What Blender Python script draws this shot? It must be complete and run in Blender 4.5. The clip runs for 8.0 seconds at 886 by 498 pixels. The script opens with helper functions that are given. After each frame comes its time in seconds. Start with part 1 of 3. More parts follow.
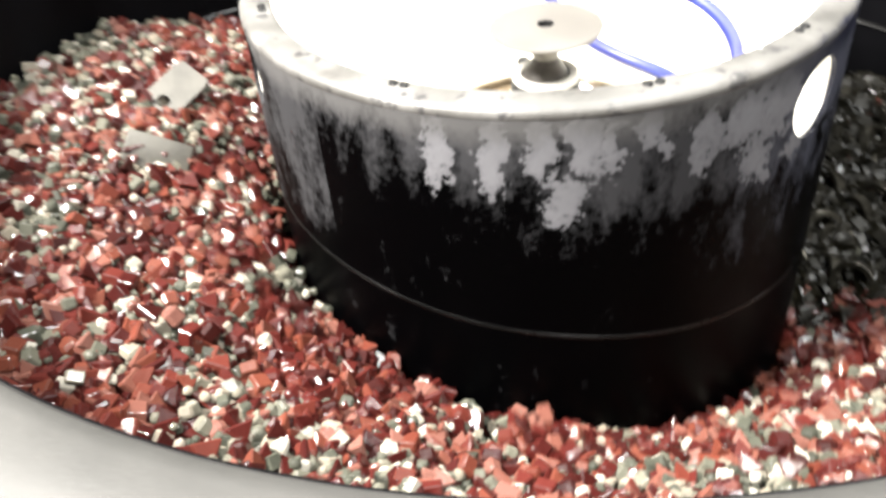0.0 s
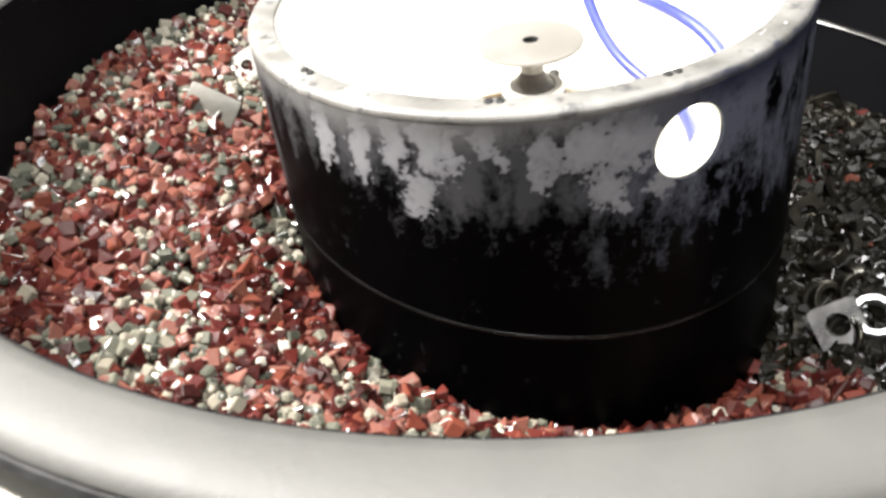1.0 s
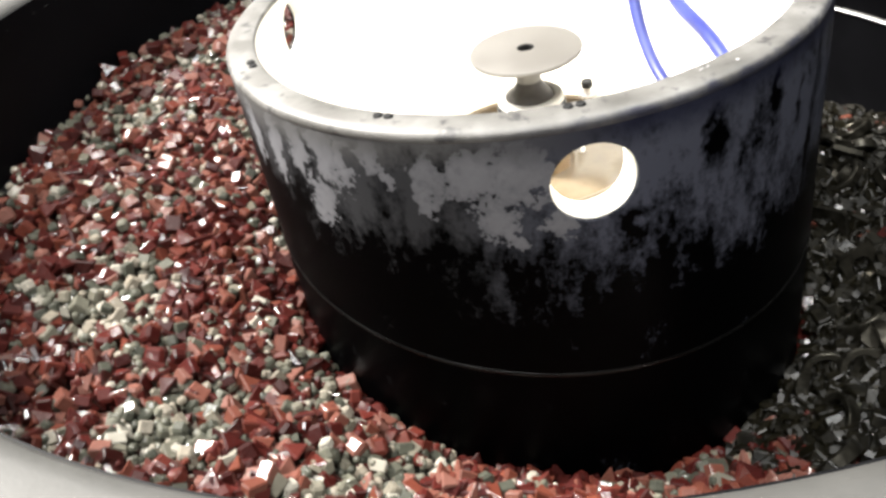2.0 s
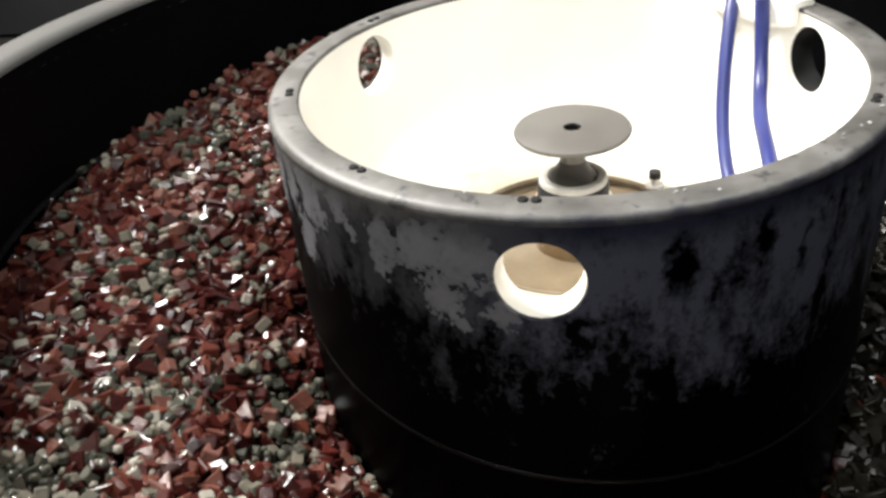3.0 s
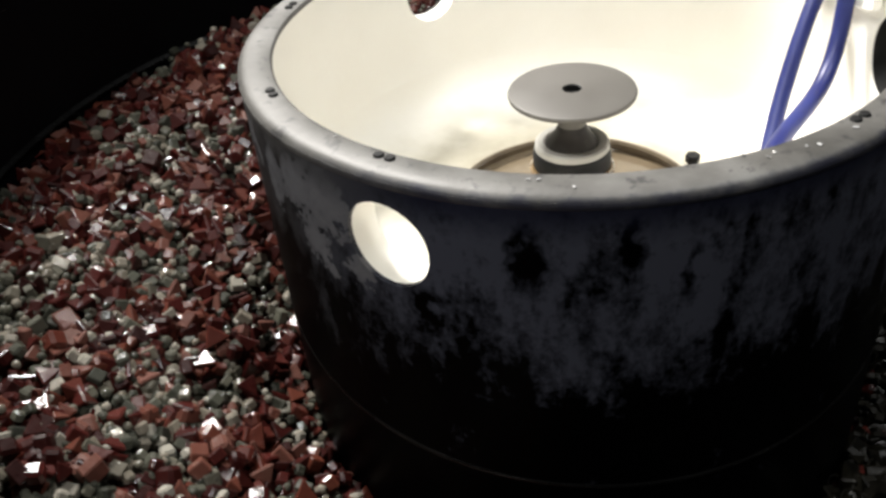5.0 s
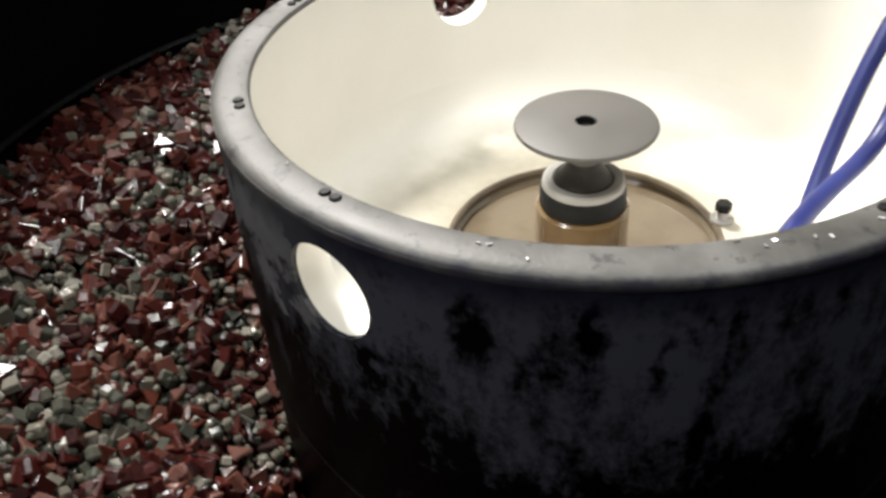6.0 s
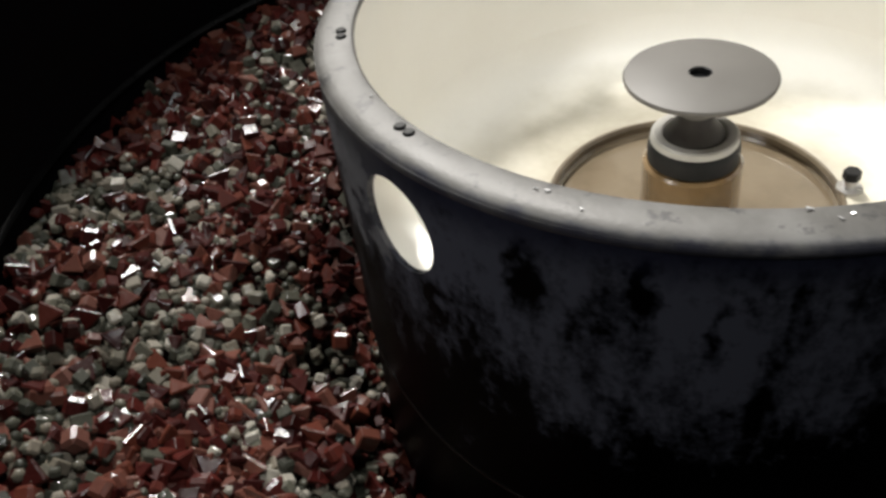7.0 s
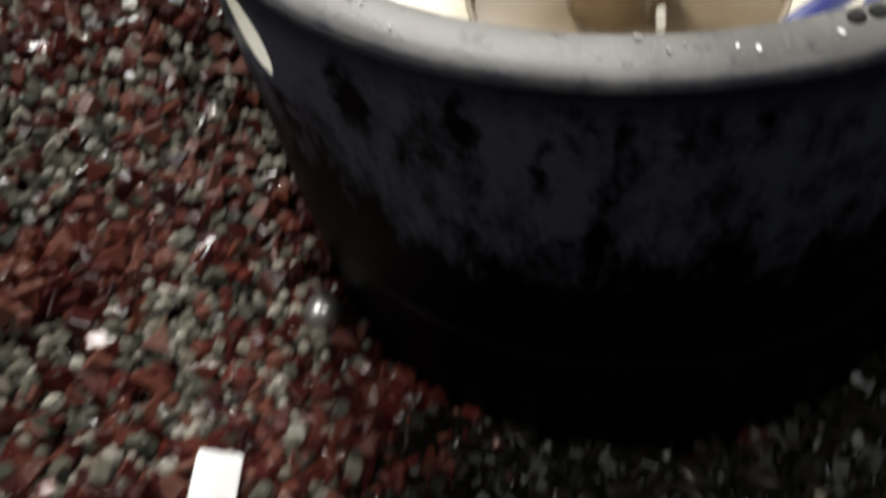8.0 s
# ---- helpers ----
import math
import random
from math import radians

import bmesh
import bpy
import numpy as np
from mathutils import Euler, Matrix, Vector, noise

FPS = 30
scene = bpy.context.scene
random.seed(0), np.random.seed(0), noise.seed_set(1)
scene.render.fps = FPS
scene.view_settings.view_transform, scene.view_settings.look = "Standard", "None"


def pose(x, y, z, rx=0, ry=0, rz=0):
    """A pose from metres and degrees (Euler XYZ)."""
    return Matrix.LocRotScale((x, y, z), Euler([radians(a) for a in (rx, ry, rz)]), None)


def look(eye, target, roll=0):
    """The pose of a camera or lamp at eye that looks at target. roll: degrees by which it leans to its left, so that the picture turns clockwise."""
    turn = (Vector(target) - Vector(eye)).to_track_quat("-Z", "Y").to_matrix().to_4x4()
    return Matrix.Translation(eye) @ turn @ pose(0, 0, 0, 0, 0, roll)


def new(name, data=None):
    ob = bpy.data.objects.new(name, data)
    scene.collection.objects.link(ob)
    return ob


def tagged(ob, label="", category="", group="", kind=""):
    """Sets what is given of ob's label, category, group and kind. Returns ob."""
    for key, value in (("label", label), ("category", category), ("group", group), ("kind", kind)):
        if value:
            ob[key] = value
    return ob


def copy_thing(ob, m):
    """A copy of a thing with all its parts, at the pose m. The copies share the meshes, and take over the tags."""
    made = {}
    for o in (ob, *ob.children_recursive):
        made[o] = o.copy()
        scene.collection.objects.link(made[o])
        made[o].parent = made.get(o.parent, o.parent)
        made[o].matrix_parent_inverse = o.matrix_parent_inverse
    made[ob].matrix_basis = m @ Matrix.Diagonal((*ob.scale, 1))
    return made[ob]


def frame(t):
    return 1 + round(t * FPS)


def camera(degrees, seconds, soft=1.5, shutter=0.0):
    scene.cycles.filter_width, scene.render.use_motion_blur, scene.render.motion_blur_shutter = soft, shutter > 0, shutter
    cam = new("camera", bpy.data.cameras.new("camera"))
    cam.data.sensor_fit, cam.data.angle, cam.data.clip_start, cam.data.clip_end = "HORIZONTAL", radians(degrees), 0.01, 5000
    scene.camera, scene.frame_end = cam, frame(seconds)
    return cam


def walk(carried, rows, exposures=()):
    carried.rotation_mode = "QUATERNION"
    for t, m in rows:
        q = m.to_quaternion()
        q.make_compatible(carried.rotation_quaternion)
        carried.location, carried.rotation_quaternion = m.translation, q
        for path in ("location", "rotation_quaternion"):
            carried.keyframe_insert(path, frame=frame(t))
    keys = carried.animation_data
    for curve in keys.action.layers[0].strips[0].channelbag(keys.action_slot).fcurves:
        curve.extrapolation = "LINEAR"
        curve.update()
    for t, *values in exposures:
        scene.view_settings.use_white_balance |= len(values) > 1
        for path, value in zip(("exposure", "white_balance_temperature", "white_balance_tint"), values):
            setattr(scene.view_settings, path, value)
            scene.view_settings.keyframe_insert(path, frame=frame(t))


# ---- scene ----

# ---- camera ----
R = 0.15  # outer radius of the centre drum; the drum's axis is the z axis, its rim lies at z = 0
cam = camera(54.0, 8.0, soft=2.8, shutter=0.35)
PATH = [
    (0.0, pose(-0.3340, -0.2728, 0.1620, 51.20, 4.38, -46.01)),
    (0.2, pose(-0.2986, -0.3202, 0.1545, 54.68, 5.48, -37.57)),
    (0.5, pose(-0.2740, -0.3767, 0.1759, 51.80, 3.87, -32.14)),
    (0.7, pose(-0.2554, -0.3994, 0.1761, 51.64, 4.92, -28.73)),
    (1.0, pose(-0.2098, -0.4130, 0.1708, 52.85, 6.56, -24.00)),
    (1.2, look((-0.174, -0.413, 0.168), (0.264, 1.135, -1.021), -10.0)),
    (2.3, look((-0.038, -0.434, 0.157), (-0.159, 1.178, -1.020), -8.9)),
    (2.5, pose(-0.0233, -0.4199, 0.1562, 54.51, 5.21, 2.01)),
    (2.8, pose(0.0119, -0.4162, 0.1576, 56.28, 5.31, 6.78)),
    (3.0, pose(0.0354, -0.4137, 0.1586, 57.35, 5.38, 11.57)),
    (3.2, pose(0.0611, -0.4201, 0.1598, 56.65, 4.82, 14.80)),
    (3.5, pose(0.0997, -0.4298, 0.1615, 56.55, 3.98, 18.77)),
    (4.0, pose(0.1230, -0.4139, 0.1566, 54.41, 5.06, 23.15)),
    (4.3, pose(0.1285, -0.3883, 0.1550, 54.13, 4.41, 23.70)),
    (4.5, pose(0.1321, -0.3712, 0.1539, 54.02, 3.97, 25.39)),
    (4.7, pose(0.1468, -0.3601, 0.1517, 54.16, 4.30, 28.71)),
    (5.8, pose(0.1778, -0.2835, 0.1434, 52.55, 4.52, 39.23)),
    (6.0, pose(0.1729, -0.2789, 0.1441, 52.98, 3.44, 40.67)),
    (6.5, pose(0.1676, -0.2719, 0.1439, 51.96, 3.57, 45.27)),
    (6.8, pose(0.1835, -0.2633, 0.1425, 52.80, 5.03, 49.99)),
    (7.0, pose(0.1941, -0.2576, 0.1415, 50.15, 6.01, 52.46)),
    (7.2, pose(0.2020, -0.2499, 0.1431, 50.76, 5.40, 49.76)),
    (7.3, pose(0.2037, -0.2444, 0.1412, 48.15, 6.05, 49.80)),
    (7.5, pose(0.2070, -0.2334, 0.1374, 44.75, 7.35, 54.58)),
    (7.8, pose(0.2063, -0.2179, 0.1240, 43.27, 4.03, 55.15)),
    (8.0, pose(0.2085, -0.1911, 0.1377, 33.53, 7.50, 55.93)),
]
EXPOSURES = [(0.0, 2.28), (1.0, 2.25), (2.5, 1.5), (3.0, 0.95), (3.5, 0.75), (4.5, 0.6), (6.5, 0.3), (7.0, 0.18), (7.5, 0.35), (8.0, 0.15)]
walk(cam, PATH, EXPOSURES)

# ---- light ----
world = bpy.data.worlds.new("room_air")
scene.world = world
world.use_nodes = True
world.node_tree.nodes["Background"].inputs[0].default_value = (0.6, 0.68, 0.8, 1)
world.node_tree.nodes["Background"].inputs[1].default_value = 0.012

# two inferred room lights; the third is added fill for the drum's inside
LAMPS = [(Vector((-0.97, 0.38, 1.30)), 54, (1.0, 0.965, 0.91)), (Vector((-0.36, -1.00, 1.42)), 13, (0.98, 0.975, 0.95)), (Vector((0.62, 0.10, 1.50)), 9, (0.97, 0.98, 0.97))]
for at, power, colour in LAMPS:
    lamp_data = bpy.data.lights.new("tube_light", "AREA")
    lamp_data.shape, lamp_data.size, lamp_data.size_y = "RECTANGLE", 0.2, 0.42
    lamp_data.energy, lamp_data.color = power, colour
    lamp = new("tube_light", lamp_data)
    lamp.matrix_world = look(at, (0, 0, -0.05))


# ---- materials ----
def material(name, color, rough=0.5, metal=0.0, coat=0.0):
    m = bpy.data.materials.new(name)
    m.use_nodes = True
    b = m.node_tree.nodes["Principled BSDF"]
    b.inputs["Base Color"].default_value = (*color, 1)
    b.inputs["Roughness"].default_value = rough
    b.inputs["Metallic"].default_value = metal
    b.inputs["Coat Weight"].default_value = coat
    b.inputs["Coat Roughness"].default_value = 0.07
    return m, m.node_tree.nodes, m.node_tree.links, b


def noise_node(nodes, links, scale, detail=4.0, rough=0.55, stretch=(1, 1, 1)):
    c = nodes.new("ShaderNodeTexCoord")
    mp = nodes.new("ShaderNodeMapping")
    mp.inputs["Scale"].default_value = stretch
    n = nodes.new("ShaderNodeTexNoise")
    n.inputs["Scale"].default_value, n.inputs["Detail"].default_value, n.inputs["Roughness"].default_value = scale, detail, rough
    links.new(c.outputs["Object"], mp.inputs["Vector"])
    links.new(mp.outputs["Vector"], n.inputs["Vector"])
    return n


def ramp(nodes, links, source, stops):
    r = nodes.new("ShaderNodeValToRGB")
    e = r.color_ramp.elements
    while len(e) < len(stops):
        e.new(0.5)
    for k, (p, c) in zip(e, stops):
        k.position, k.color = p, (*c, 1) if len(c) == 3 else c
    links.new(source, r.inputs["Fac"])
    return r


def mix(nodes, links, fac, a, b, kind="MIX"):
    m = nodes.new("ShaderNodeMix")
    m.data_type, m.blend_type = "RGBA", kind
    for sock, v in ((m.inputs["Factor"], fac), (m.inputs["A"], a), (m.inputs["B"], b)):
        if isinstance(v, (int, float)):
            sock.default_value = v
        elif isinstance(v, tuple):
            sock.default_value = (*v, 1)
        else:
            links.new(v, sock)
    return m.outputs["Result"]


def math_node(nodes, links, op, a, b=0.0, clamp=False):
    m = nodes.new("ShaderNodeMath")
    m.operation, m.use_clamp = op, clamp
    for sock, v in zip(m.inputs, (a, b)):
        if isinstance(v, (int, float)):
            sock.default_value = v
        else:
            links.new(v, sock)
    return m.outputs[0]


def bump(nodes, links, b, height, strength=0.3, dist=0.001):
    n = nodes.new("ShaderNodeBump")
    n.inputs["Strength"].default_value, n.inputs["Distance"].default_value = strength, dist
    links.new(height, n.inputs["Height"])
    links.new(n.outputs["Normal"], b.inputs["Normal"])


def worn(name, dark, light, scale, rough=0.5, fine=400, bumps=0.25, coat=0.0, metal=0.0):
    """A surface whose colour wanders between two tones, with fine grain."""
    m, n, l, b = material(name, light, rough, metal, coat)
    a = noise_node(n, l, scale, 5)
    f = noise_node(n, l, fine, 3)
    r = ramp(n, l, a.outputs["Fac"], [(0.36, dark), (0.62, light)])
    col = mix(n, l, 0.25, r.outputs["Color"], mix(n, l, f.outputs["Fac"], dark, light))
    l.new(col, b.inputs["Base Color"])
    l.new(math_node(n, l, "MULTIPLY_ADD", a.outputs["Fac"], 0.3), b.inputs["Roughness"])
    b.inputs["Roughness"].links[0].from_node.inputs[2].default_value = rough - 0.15
    bump(n, l, b, f.outputs["Fac"], bumps, 0.0006)
    return m


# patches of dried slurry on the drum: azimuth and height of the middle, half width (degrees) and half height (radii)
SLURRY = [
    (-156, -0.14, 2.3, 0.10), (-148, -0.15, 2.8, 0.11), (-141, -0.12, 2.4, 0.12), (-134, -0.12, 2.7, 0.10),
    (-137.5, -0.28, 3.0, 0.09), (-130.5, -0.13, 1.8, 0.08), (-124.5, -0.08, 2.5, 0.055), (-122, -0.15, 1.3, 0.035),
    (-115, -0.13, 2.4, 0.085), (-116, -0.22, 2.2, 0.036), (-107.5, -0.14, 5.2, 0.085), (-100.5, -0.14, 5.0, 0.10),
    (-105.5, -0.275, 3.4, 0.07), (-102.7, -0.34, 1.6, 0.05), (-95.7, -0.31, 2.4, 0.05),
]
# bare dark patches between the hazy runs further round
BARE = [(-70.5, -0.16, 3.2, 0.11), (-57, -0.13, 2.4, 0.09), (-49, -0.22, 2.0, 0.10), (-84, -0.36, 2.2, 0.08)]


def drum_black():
    """Black rubber; dried grey slurry in sharp patches and drips on the upper wall, a hazy film round them that thins
    downwards, with a bluish sheen painted in on the east side.
    """
    m, n, l, b = material("black_rubber_slurry_and_sheen", (0.012, 0.012, 0.013), 0.42)
    c = n.new("ShaderNodeTexCoord")
    s = n.new("ShaderNodeSeparateXYZ")
    l.new(c.outputs["Object"], s.inputs[0])
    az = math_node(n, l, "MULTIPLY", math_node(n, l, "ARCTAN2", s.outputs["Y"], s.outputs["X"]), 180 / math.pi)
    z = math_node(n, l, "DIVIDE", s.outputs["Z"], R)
    wob = noise_node(n, l, 95, 3, 0.6)
    wob2 = noise_node(n, l, 118, 3, 0.6)
    fine = noise_node(n, l, 300, 4, 0.65)
    runs = noise_node(n, l, 130, 4, 0.6, (1, 1, 0.16))
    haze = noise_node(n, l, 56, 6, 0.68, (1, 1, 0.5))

    def off(source, size):
        return math_node(n, l, "MULTIPLY", math_node(n, l, "SUBTRACT", source.outputs["Fac"], 0.5), size)

    at = n.new("ShaderNodeCombineXYZ")
    l.new(math_node(n, l, "ADD", az, off(wob, 9.0)), at.inputs[0])
    l.new(math_node(n, l, "ADD", z, off(wob2, 0.16)), at.inputs[1])

    def blots(spots):
        """How far inside the nearest patch a point lies: 1 in its middle, 0 on its edge."""
        best = None
        for a0, z0, ra, rz in spots:
            d = n.new("ShaderNodeVectorMath")
            d.operation = "SUBTRACT"
            l.new(at.outputs[0], d.inputs[0])
            d.inputs[1].default_value = (a0, z0, 0)
            e = n.new("ShaderNodeVectorMath")
            e.operation = "MULTIPLY"
            l.new(d.outputs[0], e.inputs[0])
            e.inputs[1].default_value = (1 / ra, 1 / rz, 0)
            f = n.new("ShaderNodeVectorMath")
            f.operation = "LENGTH"
            l.new(e.outputs[0], f.inputs[0])
            best = f.outputs["Value"] if best is None else math_node(n, l, "MINIMUM", best, f.outputs["Value"])
        return math_node(n, l, "SUBTRACT", 1.0, best)

    crust = math_node(n, l, "ADD", blots(SLURRY), math_node(n, l, "ADD", off(fine, 1.5), off(runs, 0.5)))
    mask = ramp(n, l, math_node(n, l, "ADD", crust, 0.28), [(0.24, (0, 0, 0)), (0.36, (0.75, 0.75, 0.75)), (0.8, (1, 1, 1))])
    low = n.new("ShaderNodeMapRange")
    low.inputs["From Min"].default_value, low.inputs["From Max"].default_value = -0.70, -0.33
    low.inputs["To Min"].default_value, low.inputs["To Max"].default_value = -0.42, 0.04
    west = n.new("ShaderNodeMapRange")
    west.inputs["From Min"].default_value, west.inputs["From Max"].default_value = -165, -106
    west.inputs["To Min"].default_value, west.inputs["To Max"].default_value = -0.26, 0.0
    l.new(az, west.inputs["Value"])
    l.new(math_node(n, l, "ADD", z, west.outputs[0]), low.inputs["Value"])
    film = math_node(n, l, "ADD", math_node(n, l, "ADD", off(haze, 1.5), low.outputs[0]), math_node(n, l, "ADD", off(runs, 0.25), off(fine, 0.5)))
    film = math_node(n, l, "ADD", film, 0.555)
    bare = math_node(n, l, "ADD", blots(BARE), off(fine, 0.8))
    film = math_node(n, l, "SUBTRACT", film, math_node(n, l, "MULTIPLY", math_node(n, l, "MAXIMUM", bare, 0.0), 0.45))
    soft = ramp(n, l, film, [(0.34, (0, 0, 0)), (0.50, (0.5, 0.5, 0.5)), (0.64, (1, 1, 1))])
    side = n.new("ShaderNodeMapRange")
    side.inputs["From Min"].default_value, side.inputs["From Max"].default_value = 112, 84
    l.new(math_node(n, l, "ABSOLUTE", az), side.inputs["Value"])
    # film lifted and blued in the east: a sheen put into its colour
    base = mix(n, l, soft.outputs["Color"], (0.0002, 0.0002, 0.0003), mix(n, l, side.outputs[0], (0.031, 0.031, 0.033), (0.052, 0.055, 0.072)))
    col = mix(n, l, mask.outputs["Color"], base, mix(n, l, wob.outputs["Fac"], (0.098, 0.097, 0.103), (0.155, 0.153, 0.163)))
    # top band: pale in the west, a painted navy sheen in the east
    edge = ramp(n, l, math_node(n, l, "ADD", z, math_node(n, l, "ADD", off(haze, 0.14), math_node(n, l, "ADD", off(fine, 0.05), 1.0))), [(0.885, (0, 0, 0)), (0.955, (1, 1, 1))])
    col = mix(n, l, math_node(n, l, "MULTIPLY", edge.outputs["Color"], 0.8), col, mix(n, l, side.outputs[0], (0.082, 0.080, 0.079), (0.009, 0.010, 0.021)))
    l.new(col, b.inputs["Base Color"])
    l.new(mix(n, l, mask.outputs["Color"], (0.42, 0.42, 0.42), (0.8, 0.8, 0.8)), b.inputs["Roughness"])
    b.inputs["Specular IOR Level"].default_value = 0.03
    bump(n, l, b, math_node(n, l, "ADD", mask.outputs["Color"], math_node(n, l, "MULTIPLY", fine.outputs["Fac"], 0.5)), 0.25, 0.0005)
    return m


def wet_chips(n, l, b, fine):
    """Pitted faces under a thin broken film of water."""
    pits = noise_node(n, l, 210, 3, 0.5)
    height = math_node(n, l, "ADD", pits.outputs["Fac"], math_node(n, l, "MULTIPLY", fine.outputs["Fac"], 0.5))
    bump(n, l, b, height, 0.22, 0.0016)
    l.new(b.inputs["Normal"].links[0].from_socket, b.inputs["Coat Normal"])
    b.inputs["Coat Roughness"].default_value = 0.03
    b.inputs["Diffuse Roughness"].default_value = 1.0
    b.inputs["Specular IOR Level"].default_value = 0.12


def media_red():
    m, n, l, b = material("terracotta_abrasive", (0.3, 0.08, 0.05), 0.42, 0, 0.45)
    g = n.new("ShaderNodeNewGeometry")
    o = n.new("ShaderNodeObjectInfo")
    pick = math_node(n, l, "FRACT", math_node(n, l, "ADD", g.outputs["Random Per Island"], o.outputs["Random"]))
    r = ramp(n, l, pick, [(0.0, (0.006, 0.0009, 0.0009)), (0.26, (0.026, 0.0032, 0.0030)), (0.54, (0.068, 0.0122, 0.0098)), (0.78, (0.118, 0.034, 0.0200)), (1.0, (0.180, 0.085, 0.066))])
    f = noise_node(n, l, 900, 3)
    l.new(mix(n, l, 0.35, r.outputs["Color"], mix(n, l, f.outputs["Fac"], (0.007, 0.0010, 0.0010), (0.062, 0.0115, 0.0075))), b.inputs["Base Color"])
    l.new(math_node(n, l, "MULTIPLY_ADD", f.outputs["Fac"], 0.35), b.inputs["Roughness"])
    b.inputs["Roughness"].links[0].from_node.inputs[2].default_value = 0.25
    wet_chips(n, l, b, f)
    return m


def media_pale():
    m, n, l, b = material("pale_ceramic_abrasive", (0.5, 0.5, 0.42), 0.5, 0, 0.40)
    g = n.new("ShaderNodeNewGeometry")
    o = n.new("ShaderNodeObjectInfo")
    pick = math_node(n, l, "FRACT", math_node(n, l, "ADD", g.outputs["Random Per Island"], o.outputs["Random"]))
    r = ramp(n, l, pick, [(0.0, (0.008, 0.010, 0.007)), (0.22, (0.034, 0.037, 0.028)), (0.5, (0.090, 0.088, 0.067)), (0.78, (0.190, 0.162, 0.126)), (1.0, (0.37, 0.35, 0.30))])
    f = noise_node(n, l, 700, 3)
    l.new(mix(n, l, 0.25, r.outputs["Color"], mix(n, l, f.outputs["Fac"], (0.024, 0.025, 0.019), (0.14, 0.132, 0.102))), b.inputs["Base Color"])
    wet_chips(n, l, b, f)
    return m


def shaded_floor():
    """White enamel; the disc's soft shade is painted into the colour round the pan."""
    m, n, l, b = material("enamel_with_painted_shade", (0.8, 0.78, 0.72), 0.5, 0, 0.0)
    c = n.new("ShaderNodeTexCoord")
    flat = n.new("ShaderNodeVectorMath")
    flat.operation = "MULTIPLY"
    flat.inputs[1].default_value = (1 / R, 1 / R, 0)
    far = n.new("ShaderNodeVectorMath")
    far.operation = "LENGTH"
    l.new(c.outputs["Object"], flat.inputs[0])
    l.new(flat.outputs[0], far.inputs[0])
    fray = noise_node(n, l, 26, 5)
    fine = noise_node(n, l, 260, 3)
    reach = math_node(n, l, "ADD", far.outputs["Value"], math_node(n, l, "MULTIPLY", math_node(n, l, "SUBTRACT", fray.outputs["Fac"], 0.5), 0.35))
    # shade darkest at the pan, put into the colour and frayed by noise
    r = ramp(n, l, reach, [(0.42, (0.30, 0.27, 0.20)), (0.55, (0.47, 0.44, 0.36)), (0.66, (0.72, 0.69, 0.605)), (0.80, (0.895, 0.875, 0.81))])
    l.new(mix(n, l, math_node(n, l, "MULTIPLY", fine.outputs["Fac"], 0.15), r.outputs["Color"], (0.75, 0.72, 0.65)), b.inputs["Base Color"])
    bump(n, l, b, fine.outputs["Fac"], 0.1, 0.0005)
    return m


